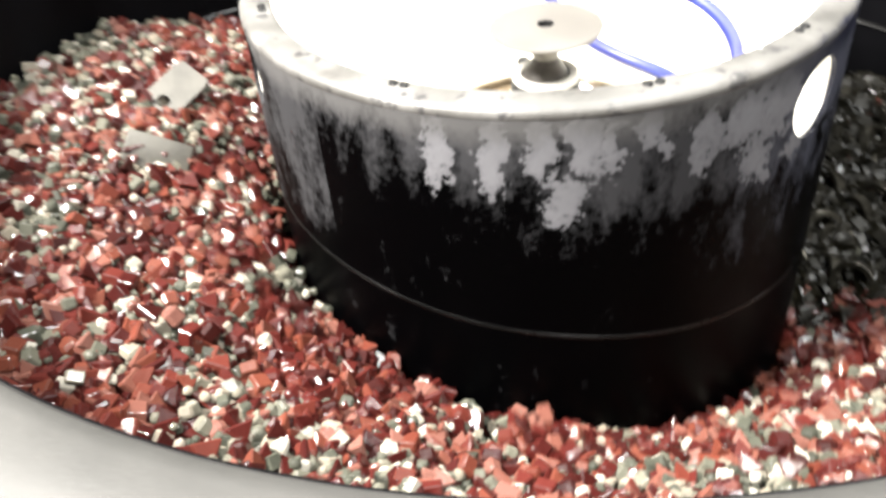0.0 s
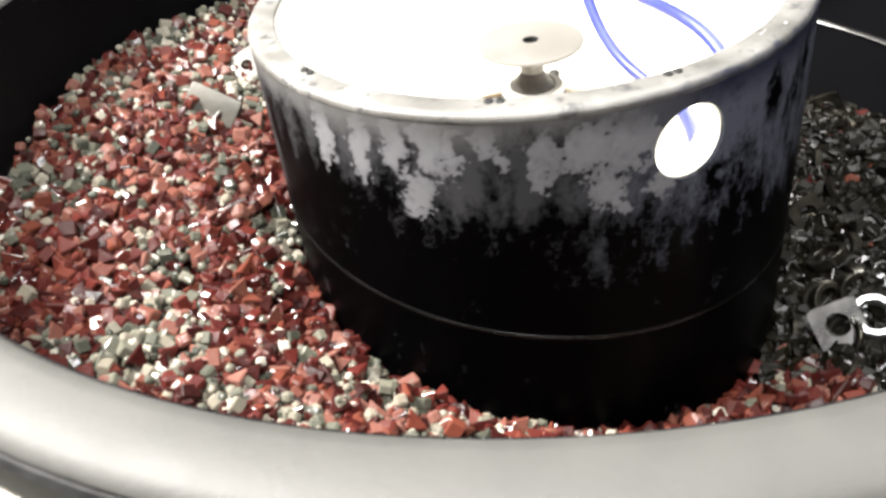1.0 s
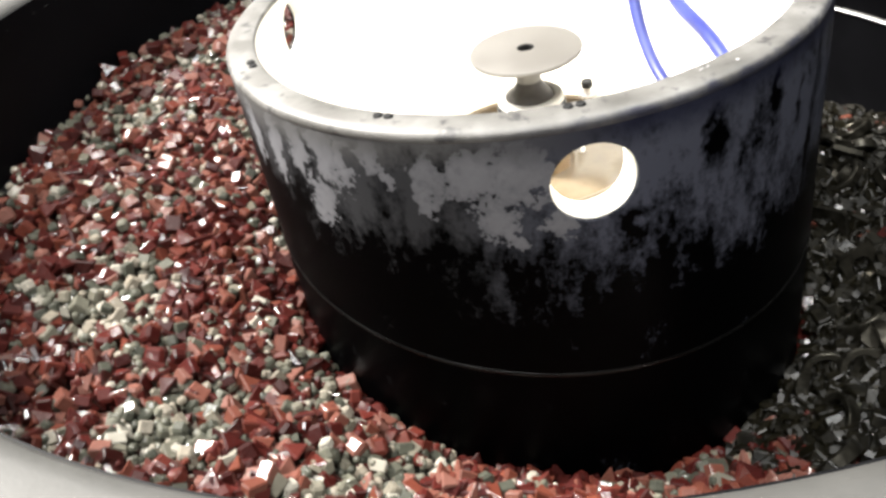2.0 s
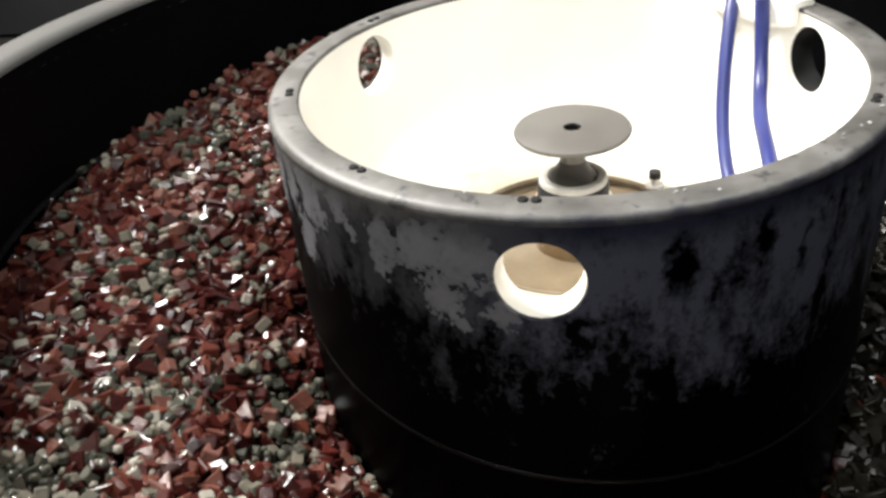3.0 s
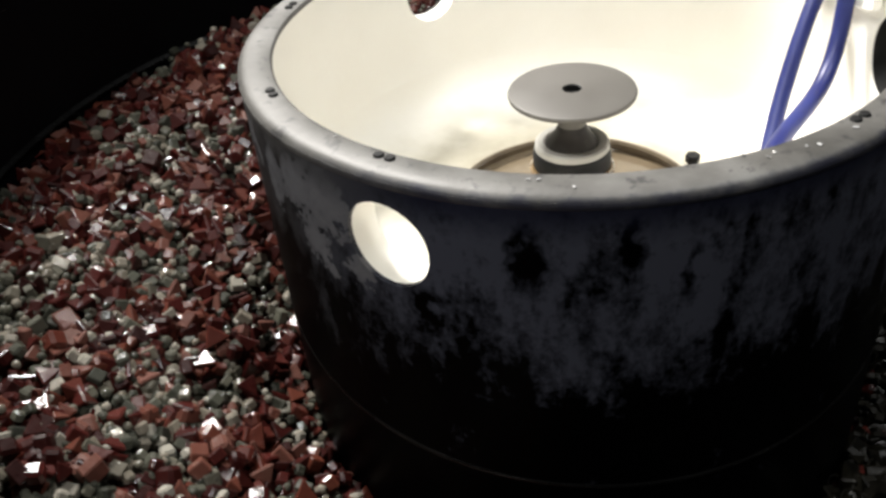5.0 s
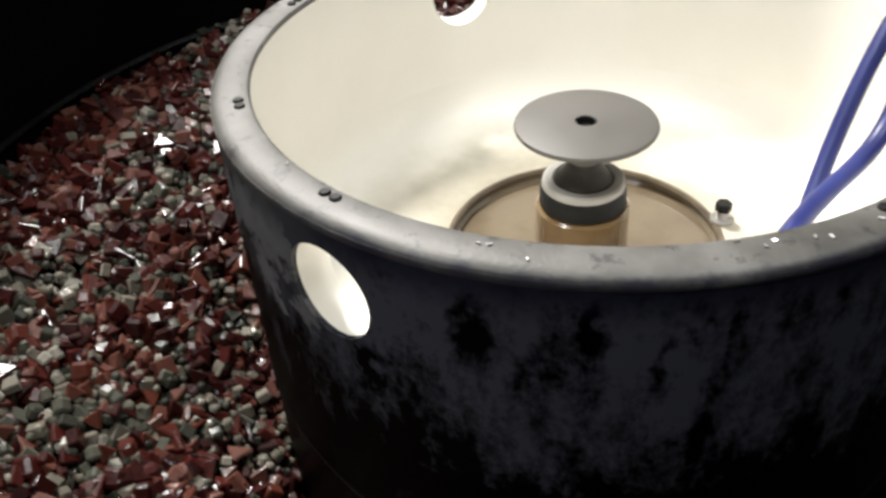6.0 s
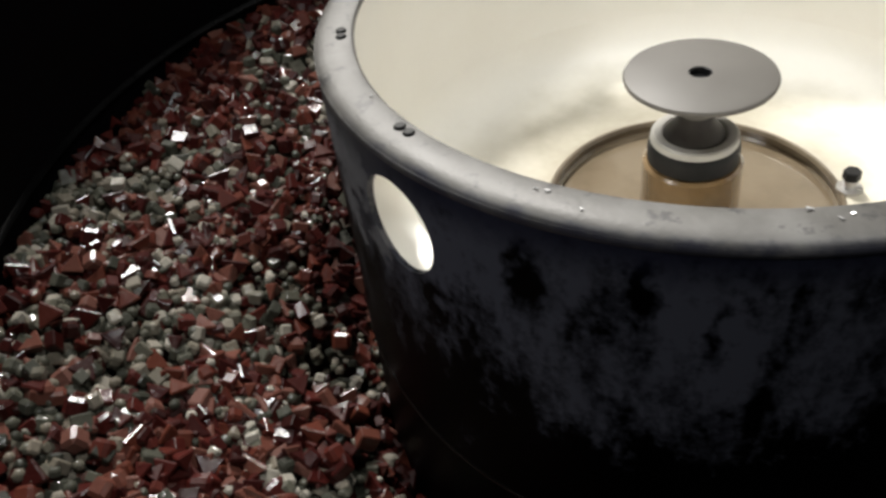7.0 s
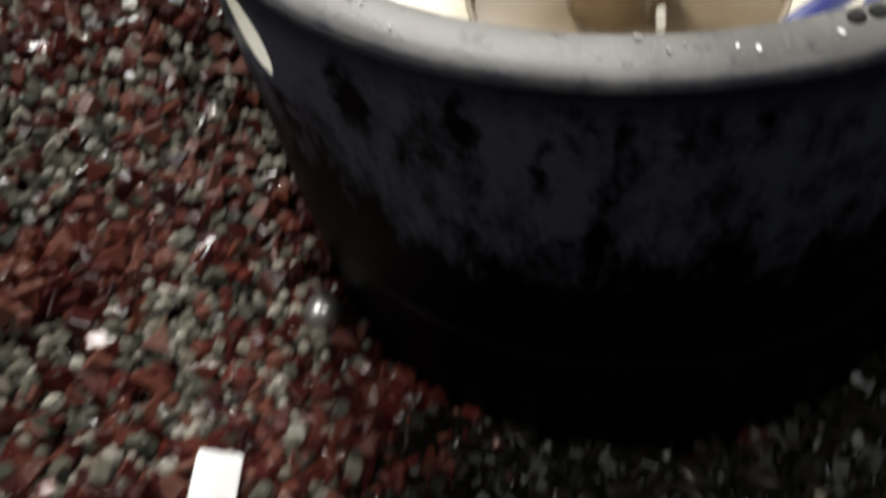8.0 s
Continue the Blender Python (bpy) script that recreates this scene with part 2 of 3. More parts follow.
def rim_grey():
    """Grey moulded rim, scuffed, with dark grease marks and a brownish film; a navy sheen is painted on the eastern
    outer edge.
    """
    m, n, l, b = material("scuffed_grey_rim", (0.1, 0.1, 0.1), 0.55)
    wide = noise_node(n, l, 34, 4)
    marks = noise_node(n, l, 105, 5, 0.65)
    fine = noise_node(n, l, 700, 3)
    tone = ramp(n, l, wide.outputs["Fac"], [(0.34, (0.048, 0.046, 0.042)), (0.52, (0.080, 0.077, 0.072)), (0.68, (0.120, 0.117, 0.112))])
    spot = ramp(n, l, math_node(n, l, "ADD", marks.outputs["Fac"], math_node(n, l, "MULTIPLY", fine.outputs["Fac"], 0.06)), [(0.60, (0, 0, 0)), (0.68, (0.85, 0.85, 0.85))])
    col = mix(n, l, spot.outputs["Color"], tone.outputs["Color"], (0.020, 0.019, 0.020))
    c = n.new("ShaderNodeTexCoord")
    s = n.new("ShaderNodeSeparateXYZ")
    l.new(c.outputs["Object"], s.inputs[0])
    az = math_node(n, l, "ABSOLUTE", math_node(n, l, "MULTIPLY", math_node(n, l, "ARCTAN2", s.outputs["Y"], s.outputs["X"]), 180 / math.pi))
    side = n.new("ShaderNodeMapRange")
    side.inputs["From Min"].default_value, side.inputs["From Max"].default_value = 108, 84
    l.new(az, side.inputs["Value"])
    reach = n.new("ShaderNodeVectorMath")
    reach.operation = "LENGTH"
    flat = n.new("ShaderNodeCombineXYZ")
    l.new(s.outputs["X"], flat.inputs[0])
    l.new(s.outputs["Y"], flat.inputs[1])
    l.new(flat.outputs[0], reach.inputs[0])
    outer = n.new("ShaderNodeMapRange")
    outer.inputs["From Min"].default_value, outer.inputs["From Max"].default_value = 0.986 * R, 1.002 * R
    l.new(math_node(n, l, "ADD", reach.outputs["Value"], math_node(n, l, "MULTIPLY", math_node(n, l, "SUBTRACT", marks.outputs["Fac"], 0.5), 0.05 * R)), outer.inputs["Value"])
    # dark navy sheen put into the colour of the outer edge, east only
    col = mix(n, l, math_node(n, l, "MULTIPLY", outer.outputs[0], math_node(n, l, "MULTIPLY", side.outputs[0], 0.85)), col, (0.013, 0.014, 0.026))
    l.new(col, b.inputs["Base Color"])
    b.inputs["Specular IOR Level"].default_value = 0.5
    l.new(mix(n, l, wide.outputs["Fac"], (0.42, 0.42, 0.42), (0.64, 0.64, 0.64)), b.inputs["Roughness"])
    bump(n, l, b, math_node(n, l, "ADD", marks.outputs["Fac"], math_node(n, l, "MULTIPLY", fine.outputs["Fac"], 0.4)), 0.35, 0.0006)
    return m


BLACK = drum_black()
RED, PALE = media_red(), media_pale()
WHITE = worn("white_enamel", (0.87, 0.845, 0.775), (0.92, 0.905, 0.85), 9, 0.35, 300, 0.08, 0.2)
FLOORPAINT = shaded_floor()
RIM = rim_grey()
GREY = worn("grey_plastic", (0.07775, 0.07156, 0.0645), (0.09625, 0.09012, 0.08128), 30, 0.55, 700, 0.12)
DARK = worn("dark_rubber", (0.006, 0.006, 0.006), (0.018, 0.018, 0.018), 40, 0.5)
LINING = worn("black_polyurethane", (0.0008, 0.0008, 0.001), (0.002, 0.002, 0.0025), 10, 0.45, 200, 0.15)
LINING.node_tree.nodes["Principled BSDF"].inputs["Specular IOR Level"].default_value = 0.06
GLOSS = worn("glossy_black_rubber", (0.0006, 0.0006, 0.0006), (0.0012, 0.0012, 0.0012), 30, 0.27, 300, 0.1)
CREAM = worn("grey_flange", (0.02458, 0.02391, 0.02192), (0.03454, 0.03354, 0.03089), 30, 0.68, 350, 0.25)
AMBER = worn("oily_amber_block", (0.085, 0.052, 0.022), (0.18, 0.118, 0.058), 22, 0.2, 300, 0.1, 0.8)
PAN = worn("oil_film_on_enamel", (0.0792, 0.05808, 0.0352), (0.1628, 0.1285, 0.08624), 16, 0.15, 300, 0.05, 0.8)
DARKBROWN = worn("dark_brown_grease", (0.07, 0.052, 0.033), (0.15, 0.118, 0.078), 40, 0.35, 300, 0.1, 0.3)
BODY = worn("cream_body_paint", (0.076, 0.0704, 0.0544), (0.112, 0.1056, 0.084), 10, 0.4, 300, 0.1)
COLLAR = worn("pale_grey_plastic", (0.30, 0.29, 0.265), (0.40, 0.39, 0.36), 40, 0.5, 500, 0.1)
BOOT = worn("dark_grey_rubber", (0.022, 0.019, 0.018), (0.05, 0.046, 0.042), 50, 0.5, 400, 0.15)
BLUE = worn("blue_hose", (0.007956, 0.01224, 0.0918), (0.01469, 0.02448, 0.1408), 30, 0.45, 300, 0.05, 0.0)
SWARF = worn("oily_swarf", (0.00075, 0.000675, 0.000225), (0.00525, 0.0042, 0.0015), 140, 0.4, 500, 0.3, 0.16, 0.0)
OILY = worn("oily_steel", (0.007, 0.0063, 0.0042), (0.0406, 0.0371, 0.0287), 120, 0.36, 600, 0.2, 0.1, 0.8)
STEEL = worn("worn_steel", (0.35, 0.35, 0.35), (0.62, 0.61, 0.6), 60, 0.3, 600, 0.15, 0, 0.9)
CHALK = worn("white_ceramic", (0.527, 0.527, 0.527), (0.646, 0.646, 0.6375), 60, 0.35, 500, 0.1)
SHARD = worn("bright_wet_shard", (0.22, 0.22, 0.22), (0.5, 0.5, 0.5), 400, 0.25, 900, 0.4, 0.8)
STONE = worn("grey_green_tile", (0.0272, 0.0248, 0.0192), (0.048, 0.044, 0.0344), 60, 0.5, 500, 0.2)
CONCRETE = worn("concrete", (0.10, 0.10, 0.10), (0.18, 0.175, 0.17), 3, 0.8, 90, 0.3)
WALLPAINT = worn("dark_wall", (0.05, 0.052, 0.055), (0.08, 0.08, 0.082), 2, 0.8, 60, 0.2)
for m, level in ((DARK, 0.15), (BOOT, 0.2), (SWARF, 0.3)):
    m.node_tree.nodes["Principled BSDF"].inputs["Specular IOR Level"].default_value = level
GLOW, gn, gl, gb = material("lamp_tube", (0.9, 0.9, 0.9))
gb.inputs["Emission Color"].default_value, gb.inputs["Emission Strength"].default_value = (1, 0.95, 0.87, 1), 6


# ---- mesh helpers ----
def part(name, bm, mat, parent=None, label="", smooth=35):
    me = bpy.data.meshes.new(name)
    bmesh.ops.recalc_face_normals(bm, faces=bm.faces)
    bm.to_mesh(me)
    bm.free()
    for m in mat if isinstance(mat, (list, tuple)) else [mat]:
        me.materials.append(m)
    if smooth:
        me.shade_smooth()
        me.set_sharp_from_angle(angle=radians(smooth))
    ob = new(name, me)
    if parent:
        ob.parent = parent
    if label:
        ob["label"] = label
    return ob


def lathe(profile, n=128, closed=True, lift=None, center=(0, 0)):
    """A turned body: profile points (r, z) in drum radii; lift(az) adds to z."""
    bm = bmesh.new()
    rings = []
    for k in range(n):
        a = 2 * math.pi * k / n
        dz = lift(a) if lift else 0
        rings.append([bm.verts.new((R * (r * math.cos(a) + center[0]), R * (r * math.sin(a) + center[1]), R * (z + dz))) for r, z in profile])
    m = len(profile)
    for k in range(n):
        p, q = rings[k], rings[(k + 1) % n]
        for i in range(m if closed else m - 1):
            j = (i + 1) % m
            bm.faces.new((p[i], q[i], q[j], p[j]))
    bmesh.ops.remove_doubles(bm, verts=bm.verts, dist=1e-6)
    return bm


def tube(points, radius, n=10):
    bm = bmesh.new()
    pts = [Vector(p) for p in points]
    rings = []
    for i, p in enumerate(pts):
        d = (pts[min(i + 1, len(pts) - 1)] - pts[max(i - 1, 0)]).normalized()
        u = d.cross(Vector((0.3, 0.2, 1))).normalized()
        w = d.cross(u)
        rings.append([bm.verts.new(p + radius * (math.cos(6.2832 * k / n) * u + math.sin(6.2832 * k / n) * w)) for k in range(n)])
    for a, b in zip(rings, rings[1:]):
        for k in range(n):
            bm.faces.new((a[k], a[(k + 1) % n], b[(k + 1) % n], b[k]))
    bm.faces.new(rings[0][::-1]), bm.faces.new(rings[-1])
    return bm


def bezier(ctrl, n=40):
    out = []
    for i in range(n + 1):
        u, p = i / n, [Vector(c) for c in ctrl]
        while len(p) > 1:
            p = [a.lerp(b, u) for a, b in zip(p, p[1:])]
        out.append(p[0] * R)
    return out


def box(sx, sy, sz, at=(0, 0, 0), bevel=0.001):
    bm = bmesh.new()
    bmesh.ops.create_cube(bm, size=1, matrix=Matrix.Translation(at) @ Matrix.Diagonal((sx, sy, sz, 1)))
    if bevel:
        bmesh.ops.bevel(bm, geom=bm.edges[:], offset=bevel, segments=2, affect="EDGES", profile=0.6)
    return bm


HOLES = [(-90.0, -0.195), (153.0, -0.165), (26.0, -0.165)]
HOLE_R = 0.119


def holed_wall(r_in, r_out, z_top, z_low):
    """A round wall with three round holes through it."""
    N, n_az = 8, 180
    bm = bmesh.new()
    step = 2 * math.pi / n_az
    half = N / 2 * step
    zc = -0.18
    dz = 2 * half / N
    k0 = zc + half
    zs = sorted({z_top, *[k0 - i * dz for i in range(N + 1)], *np.linspace(k0 - 2 * half - 0.05, z_low, 14).tolist(), (z_top + k0) / 2}, reverse=True)
    i0 = zs.index(k0)
    starts = [round((radians(a) - half) / step) for a, _ in HOLES]

    def skin(r):
        grid = {}
        for i, z in enumerate(zs):
            for k in range(n_az):
                a = k * step
                grid[i, k] = bm.verts.new((R * r * math.cos(a), R * r * math.sin(a), R * z))
        cut = {(i0 + i, (s + k) % n_az) for s in starts for i in range(N) for k in range(N)}
        for i in range(len(zs) - 1):
            for k in range(n_az):
                if (i, k) not in cut:
                    bm.faces.new((grid[i, k], grid[i, (k + 1) % n_az], grid[i + 1, (k + 1) % n_az], grid[i + 1, k]))
        circles = []
        for s, (a_deg, zh) in zip(starts, HOLES):
            edge = [(0, k) for k in range(N)] + [(i, N) for i in range(N)] + [(N, N - k) for k in range(N)] + [(N - i, 0) for i in range(N)]
            loops = []
            for f in (1.0, 0.5, 0.0):
                loop = []
                for i, k in edge:
                    v = grid[i0 + i, (s + k) % n_az]
                    if f == 1.0:
                        loop.append(v)
                        continue
                    da, dzz = (s + k) * step - radians(a_deg), zs[i0 + i] - zh
                    ang = math.atan2(dzz, da)
                    ca, cz = HOLE_R * math.cos(ang), HOLE_R * math.sin(ang)
                    da, dzz = da * f + ca * (1 - f), dzz * f + cz * (1 - f)
                    a = radians(a_deg) + da
                    loop.append(bm.verts.new((R * r * math.cos(a), R * r * math.sin(a), R * (zh + dzz))))
                loops.append(loop)
            for p, q in zip(loops, loops[1:]):
                for j in range(len(p)):
                    bm.faces.new((p[j], p[(j + 1) % len(p)], q[(j + 1) % len(p)], q[j]))
            circles.append(loops[-1])
        return grid, circles

    g1, c1 = skin(r_out)
    g2, c2 = skin(r_in)
    for p, q in zip(c1, c2):
        for j in range(len(p)):
            bm.faces.new((p[j], p[(j + 1) % len(p)], q[(j + 1) % len(p)], q[j]))
    for i in (0, len(zs) - 1):
        for k in range(n_az):
            bm.faces.new((g1[i, k], g1[i, (k + 1) % n_az], g2[i, (k + 1) % n_az], g2[i, k]))
    return bm


# ---- room ----
def room():
    for name, size, at, mat in (
        ("floor", (5.0, 5.0, 0.1), (0, 0, -0.85), CONCRETE),
        ("ceiling", (5.0, 5.0, 0.1), (0, 0, 1.72), WALLPAINT),
        ("wall_north", (5.0, 0.1, 2.43), (0, 2.45, 0.435), WALLPAINT),
        ("wall_south", (5.0, 0.1, 2.43), (0, -2.45, 0.435), WALLPAINT),
        ("wall_east", (0.1, 4.78, 2.43), (2.45, 0, 0.435), WALLPAINT),
        ("wall_west", (0.1, 4.78, 2.43), (-2.45, 0, 0.435), WALLPAINT),
    ):
        tagged(part(name, box(*size, at, 0), mat, smooth=0), "plain dim workshop " + name.split("_")[0], name.split("_")[0], kind="structure")
    # every lamp gets an unseen fixture, the added fill lamp too
    for at, power, colour in LAMPS:
        light = tagged(new("ceiling_light"), "unseen long white tube light hung below the ceiling", "lamp", "tube lights")
        light.matrix_world = look(at, (0, 0, -0.05))
        part("housing", box(0.22, 0.46, 0.05, (0, 0, 0.075), 0.006), WHITE, light)
        for x in (-0.05, 0.05):
            bm = bmesh.new()
            bmesh.ops.create_cone(bm, cap_ends=True, segments=20, radius1=0.013, radius2=0.013, depth=0.40, matrix=pose(x, 0, 0.03, 90))
            part("tube", bm, GLOW, light)
        for y in (-0.17, 0.17):
            foot = light.matrix_world.inverted() @ (light.matrix_world @ Vector((0, y, 0.1)) + Vector((0, 0, 1.0)))
            start = Vector((0, y, 0.1))
            rise = (light.matrix_world @ start).z
            part("hanger", tube([start, start + (foot - start) * (1.67 - rise)], 0.005, 8), STEEL, light)


room()


# ---- the bowl ----
def seam_lift(a):
    return 0.195 * math.cos(a - math.pi)


def bowl():
    b = tagged(new("vibrating_bowl"), "cream-painted vibrating finishing bowl with a black rubber lining", "bowl")
    lining = [(2.12, 0.0), (2.12, -1.2), (2.06, -1.6), (1.85, -2.0), (1.5, -2.2), (1.1, -2.22), (0.4, -2.2), (0.4, -2.3), (1.6, -2.32), (1.95, -2.12), (2.16, -1.7), (2.2, -1.2), (2.2, 0.0)]
    part("lining", lathe(lining, 160), LINING, b, "matt black rubber lining")
    part("lining_seam", lathe([(2.122, -0.742), (2.108, -0.733), (2.103, -0.727), (2.108, -0.72), (2.122, -0.712)], 160, lift=seam_lift), GLOSS, b, "thin shining seam")
    flange = [(2.12, -0.05), (2.125, 0.0), (2.145, 0.025), (2.18, 0.036), (2.25, 0.036), (2.295, 0.03), (2.32, 0.018), (2.328, 0.004), (2.325, -0.004), (2.215, -0.006), (2.205, -0.05)]
    part("flange", lathe(flange, 192), CREAM, b, "rounded cream-grey flange")
    part("gasket", lathe([(2.21, -0.008), (2.335, -0.006), (2.345, -0.02), (2.345, -0.10), (2.335, -0.114), (2.21, -0.116)], 160), DARK, b, "black rubber edge strip")
    part("body", lathe([(2.21, -0.118), (2.345, -0.118), (2.40, -0.122), (2.44, -0.15), (2.42, -0.6), (2.2, -1.6), (1.7, -2.5), (1.7, -2.9), (0.5, -2.9), (0.5, -2.35), (1.62, -2.35), (2.0, -2.14), (2.21, -1.7)], 128), BODY, b, "smooth cream-white body")
    part("base", lathe([(1.9, -2.905), (2.1, -3.1), (2.1, -5.33), (0.2, -5.33), (0.2, -2.905)], 96), BODY, b)
    return b


bowl()


# ---- the centre drum ----
def ring_lift(a):
    return 0.15 * math.cos(a - radians(130))


def drum():
    d = tagged(new("centre_drum"), "black rubber centre drum with three round holes and a white inside", "drum")
    part("outer_skin", holed_wall(0.986, 1.0, -0.016, -2.19), BLACK, d, "black rubber with dried grey slurry and a painted bluish sheen")
    part("liner", holed_wall(0.902, 0.985, -0.016, -0.78), WHITE, d, "glossy white enamel")
    rim = [(0.902, -0.015), (0.899, -0.008), (0.905, -0.001), (0.92, 0.002), (0.97, 0.002), (0.985, -0.002), (0.995, -0.007), (1.001, -0.017), (1.0016, -0.026), (1.0004, -0.032), (1.0004, -0.015)]
    part("rim", lathe(rim, 192), RIM, d, "scuffed grey rim with dirt and a painted navy edge sheen")
    part("ring", lathe([(0.999, -0.778), (1.0025, -0.775), (1.004, -0.77), (1.0025, -0.765), (0.999, -0.762)], 192, lift=ring_lift), GLOSS, d, "shining raised ring")
    part("drum_floor", lathe([(0.902, -0.50), (0.898, -0.54), (0.884, -0.58), (0.862, -0.61), (0.83, -0.632), (0.79, -0.644), (0.74, -0.65), (0.6, -0.65), (0.43, -0.65), (0.418, -0.653), (0.41, -0.662), (0.41, -0.78), (0.902, -0.78)], 128), FLOORPAINT, d, "cream enamel floor with soft shade painted round the pan")
    part("pan", lathe([(0.409, -0.678), (0.40, -0.688), (0.0, -0.688), (0.0, -0.78), (0.409, -0.78)], 96), PAN, d, "oily amber pan")
    part("pan_lip", lathe([(0.424, -0.6495), (0.42, -0.645), (0.411, -0.646), (0.405, -0.655), (0.4085, -0.677)], 128), DARKBROWN, d, "dark brown pan edge")
    bm = bmesh.new()
    rings = []
    for r, f in ((0.906, 0.985), (1.0, 0.985), (1.0, 0.95), (0.906, 0.95)):
        loop = []
        for k in range(40):
            t = 2 * math.pi * k / 40
            a = radians(HOLES[2][0]) + HOLE_R * f * math.cos(t)
            loop.append(bm.verts.new((R * r * math.cos(a), R * r * math.sin(a), R * (HOLES[2][1] + HOLE_R * f * math.sin(t)))))
        rings.append(loop)
    for p, q in zip(rings, rings[1:] + rings[:1]):
        for k in range(40):
            bm.faces.new((p[k], p[(k + 1) % 40], q[(k + 1) % 40], q[k]))
    part("hole_sleeve", bm, DARK, d, "soiled dark sleeve in one hole")
    return d


drum()

DX, DY = 0.005, -0.023


def spindle():
    s = tagged(new("spindle_post"), "grey plastic disc on a short post in the drum", "post")
    c = (DX, DY)
    disc = [(0.031, -0.229), (0.19, -0.231), (0.198, -0.234), (0.201, -0.240), (0.199, -0.247), (0.19, -0.251), (0.06, -0.258), (0.031, -0.258)]
    part("disc", lathe(disc, 128, center=c), GREY, s, "flat round grey disc")
    part("disc_bore", lathe([(0.031, -0.2295), (0.031, -0.262), (0.0, -0.262), (0.0, -0.25), (0.027, -0.25), (0.027, -0.2315)], 48, center=c), DARK, s, "dark centre hole")
    part("stem", lathe([(0.0, -0.262), (0.075, -0.258), (0.052, -0.275), (0.045, -0.295), (0.045, -0.352), (0.0, -0.352)], 64, center=c), GREY, s)
    part("boot", lathe([(0.0, -0.353), (0.0455, -0.353), (0.052, -0.372), (0.064, -0.392), (0.078, -0.408), (0.0845, -0.42), (0.0845, -0.4345), (0.0, -0.4345)], 64, center=c), BOOT, s, "dark flared rubber boot")
    part("collar", lathe([(0.086, -0.434), (0.086, -0.418), (0.091, -0.413), (0.113, -0.413), (0.119, -0.418), (0.121, -0.434)], 80, center=c), COLLAR, s, "pale grey ring collar")
    part("clamp", lathe([(0.0, -0.436), (0.118, -0.436), (0.124, -0.442), (0.127, -0.457), (0.127, -0.492), (0.12, -0.498), (0.0, -0.498)], 80, center=c), DARK, s, "dark clamp band")
    part("block", lathe([(0.0, -0.499), (0.13, -0.499), (0.138, -0.507), (0.142, -0.724), (0.0, -0.724)], 80, center=c), AMBER, s, "amber bearing block")
    # white rod added in place of the reflection on the block's edge
    part("block_glint", tube([(0.18 * R, -0.03 * R, -0.724 * R), (0.176 * R, -0.029 * R, -0.67 * R), (0.17 * R, -0.028 * R, -0.63 * R)], 0.0018, 10), WHITE, s, "thin white rod that stands for a glint on the block")


spindle()


def stud(az, r):
    s = tagged(new("stud_bolt"), "short steel stud with a dark nut on the drum floor", "bolt", "studs on the drum floor")
    bm = bmesh.new()
    bmesh.ops.create_cone(bm, cap_ends=True, segments=16, radius1=0.0028, radius2=0.0028, depth=0.009, matrix=pose(0, 0, 0.0045))
    part("shank", bm, STEEL, s)
    bm = bmesh.new()
    bmesh.ops.create_cone(bm, cap_ends=True, segments=6, radius1=0.0040, radius2=0.0040, depth=0.0045, matrix=pose(0, 0, 0.0078))
    bmesh.ops.bevel(bm, geom=bm.edges[:], offset=0.0005, segments=1, affect="EDGES")
    part("nut", bm, DARK, s, smooth=0)
    bm = bmesh.new()
    bmesh.ops.create_cone(bm, cap_ends=True, segments=20, radius1=0.0055, radius2=0.0055, depth=0.0014, matrix=pose(0, 0, 0.0007))
    part("washer", bm, STEEL, s)
    a = radians(az)
    s.location = (R * r * math.cos(a), R * r * math.sin(a), -0.65 * R)
    return s


stud(48.3, 0.44)


def hoses():
    for ctrl in (
        [(0.564, 0.699, -0.012), (0.527, 0.466, -0.181), (0.511, 0.42, -0.574), (0.528, 0.207, -0.626), (0.638, 0.003, -0.636), (0.672, -0.1, -0.63), (0.42, -0.496, -0.605)],
        [(0.649, 0.542, 0.015), (0.698, 0.452, -0.584), (0.58, 0.138, -0.162), (0.62, -0.37, -0.186), (0.756, -0.501, -0.435), (0.444, -0.492, -0.63)],
    ):
        h = tagged(new("blue_hose"), "thin blue plastic hose hanging inside the drum", "hose", "blue hoses in the drum")
        part("hose", tube(bezier(ctrl, 48), 0.0039, 12), BLUE, h)


hoses()


# ---- the polishing media ----
OUTER = [(-180, -0.55), (-150, -0.63), (-130, -0.66), (-90, -0.84), (-50, -1.08), (-15, -1.2), (5, -1.36), (40, -1.5), (70, -1.1), (91, -0.76), (110, -0.49), (130, -0.43), (150, -0.47), (180, -0.55)]


def surface(r, az):
    """Height of the heap, in drum radii, at radius r and azimuth az (degrees)."""
    az = (az + 180) % 360 - 180
    zo = np.interp(az, [p[0] for p in OUTER], [p[1] for p in OUTER])
    zi = -1.18 + 0.28 * math.cos(radians(az - 130))
    s = (r - 1) / 1.12
    wave = 0.018 * noise.noise(Vector((r * 4 * math.cos(radians(az)), r * 4 * math.sin(radians(az)), 0)))
    return zi + (zo - zi) * s + 0.05 * math.sin(math.pi * min(max(s, 0), 1)) + wave


def place(r, az, up=0.0):
    a = radians(az)
    return Vector((R * r * math.cos(a), R * r * math.sin(a), R * (surface(r, az) + up)))


def slope(r, az):
    """A frame whose z axis stands on the heap and whose x axis points outwards."""
    p = place(r, az)
    x = (place(r + 0.05, az) - p).normalized()
    y = (place(r, az + 2) - p).normalized()
    z = x.cross(y).normalized()
    return Matrix((x, z.cross(x), z)).transposed()


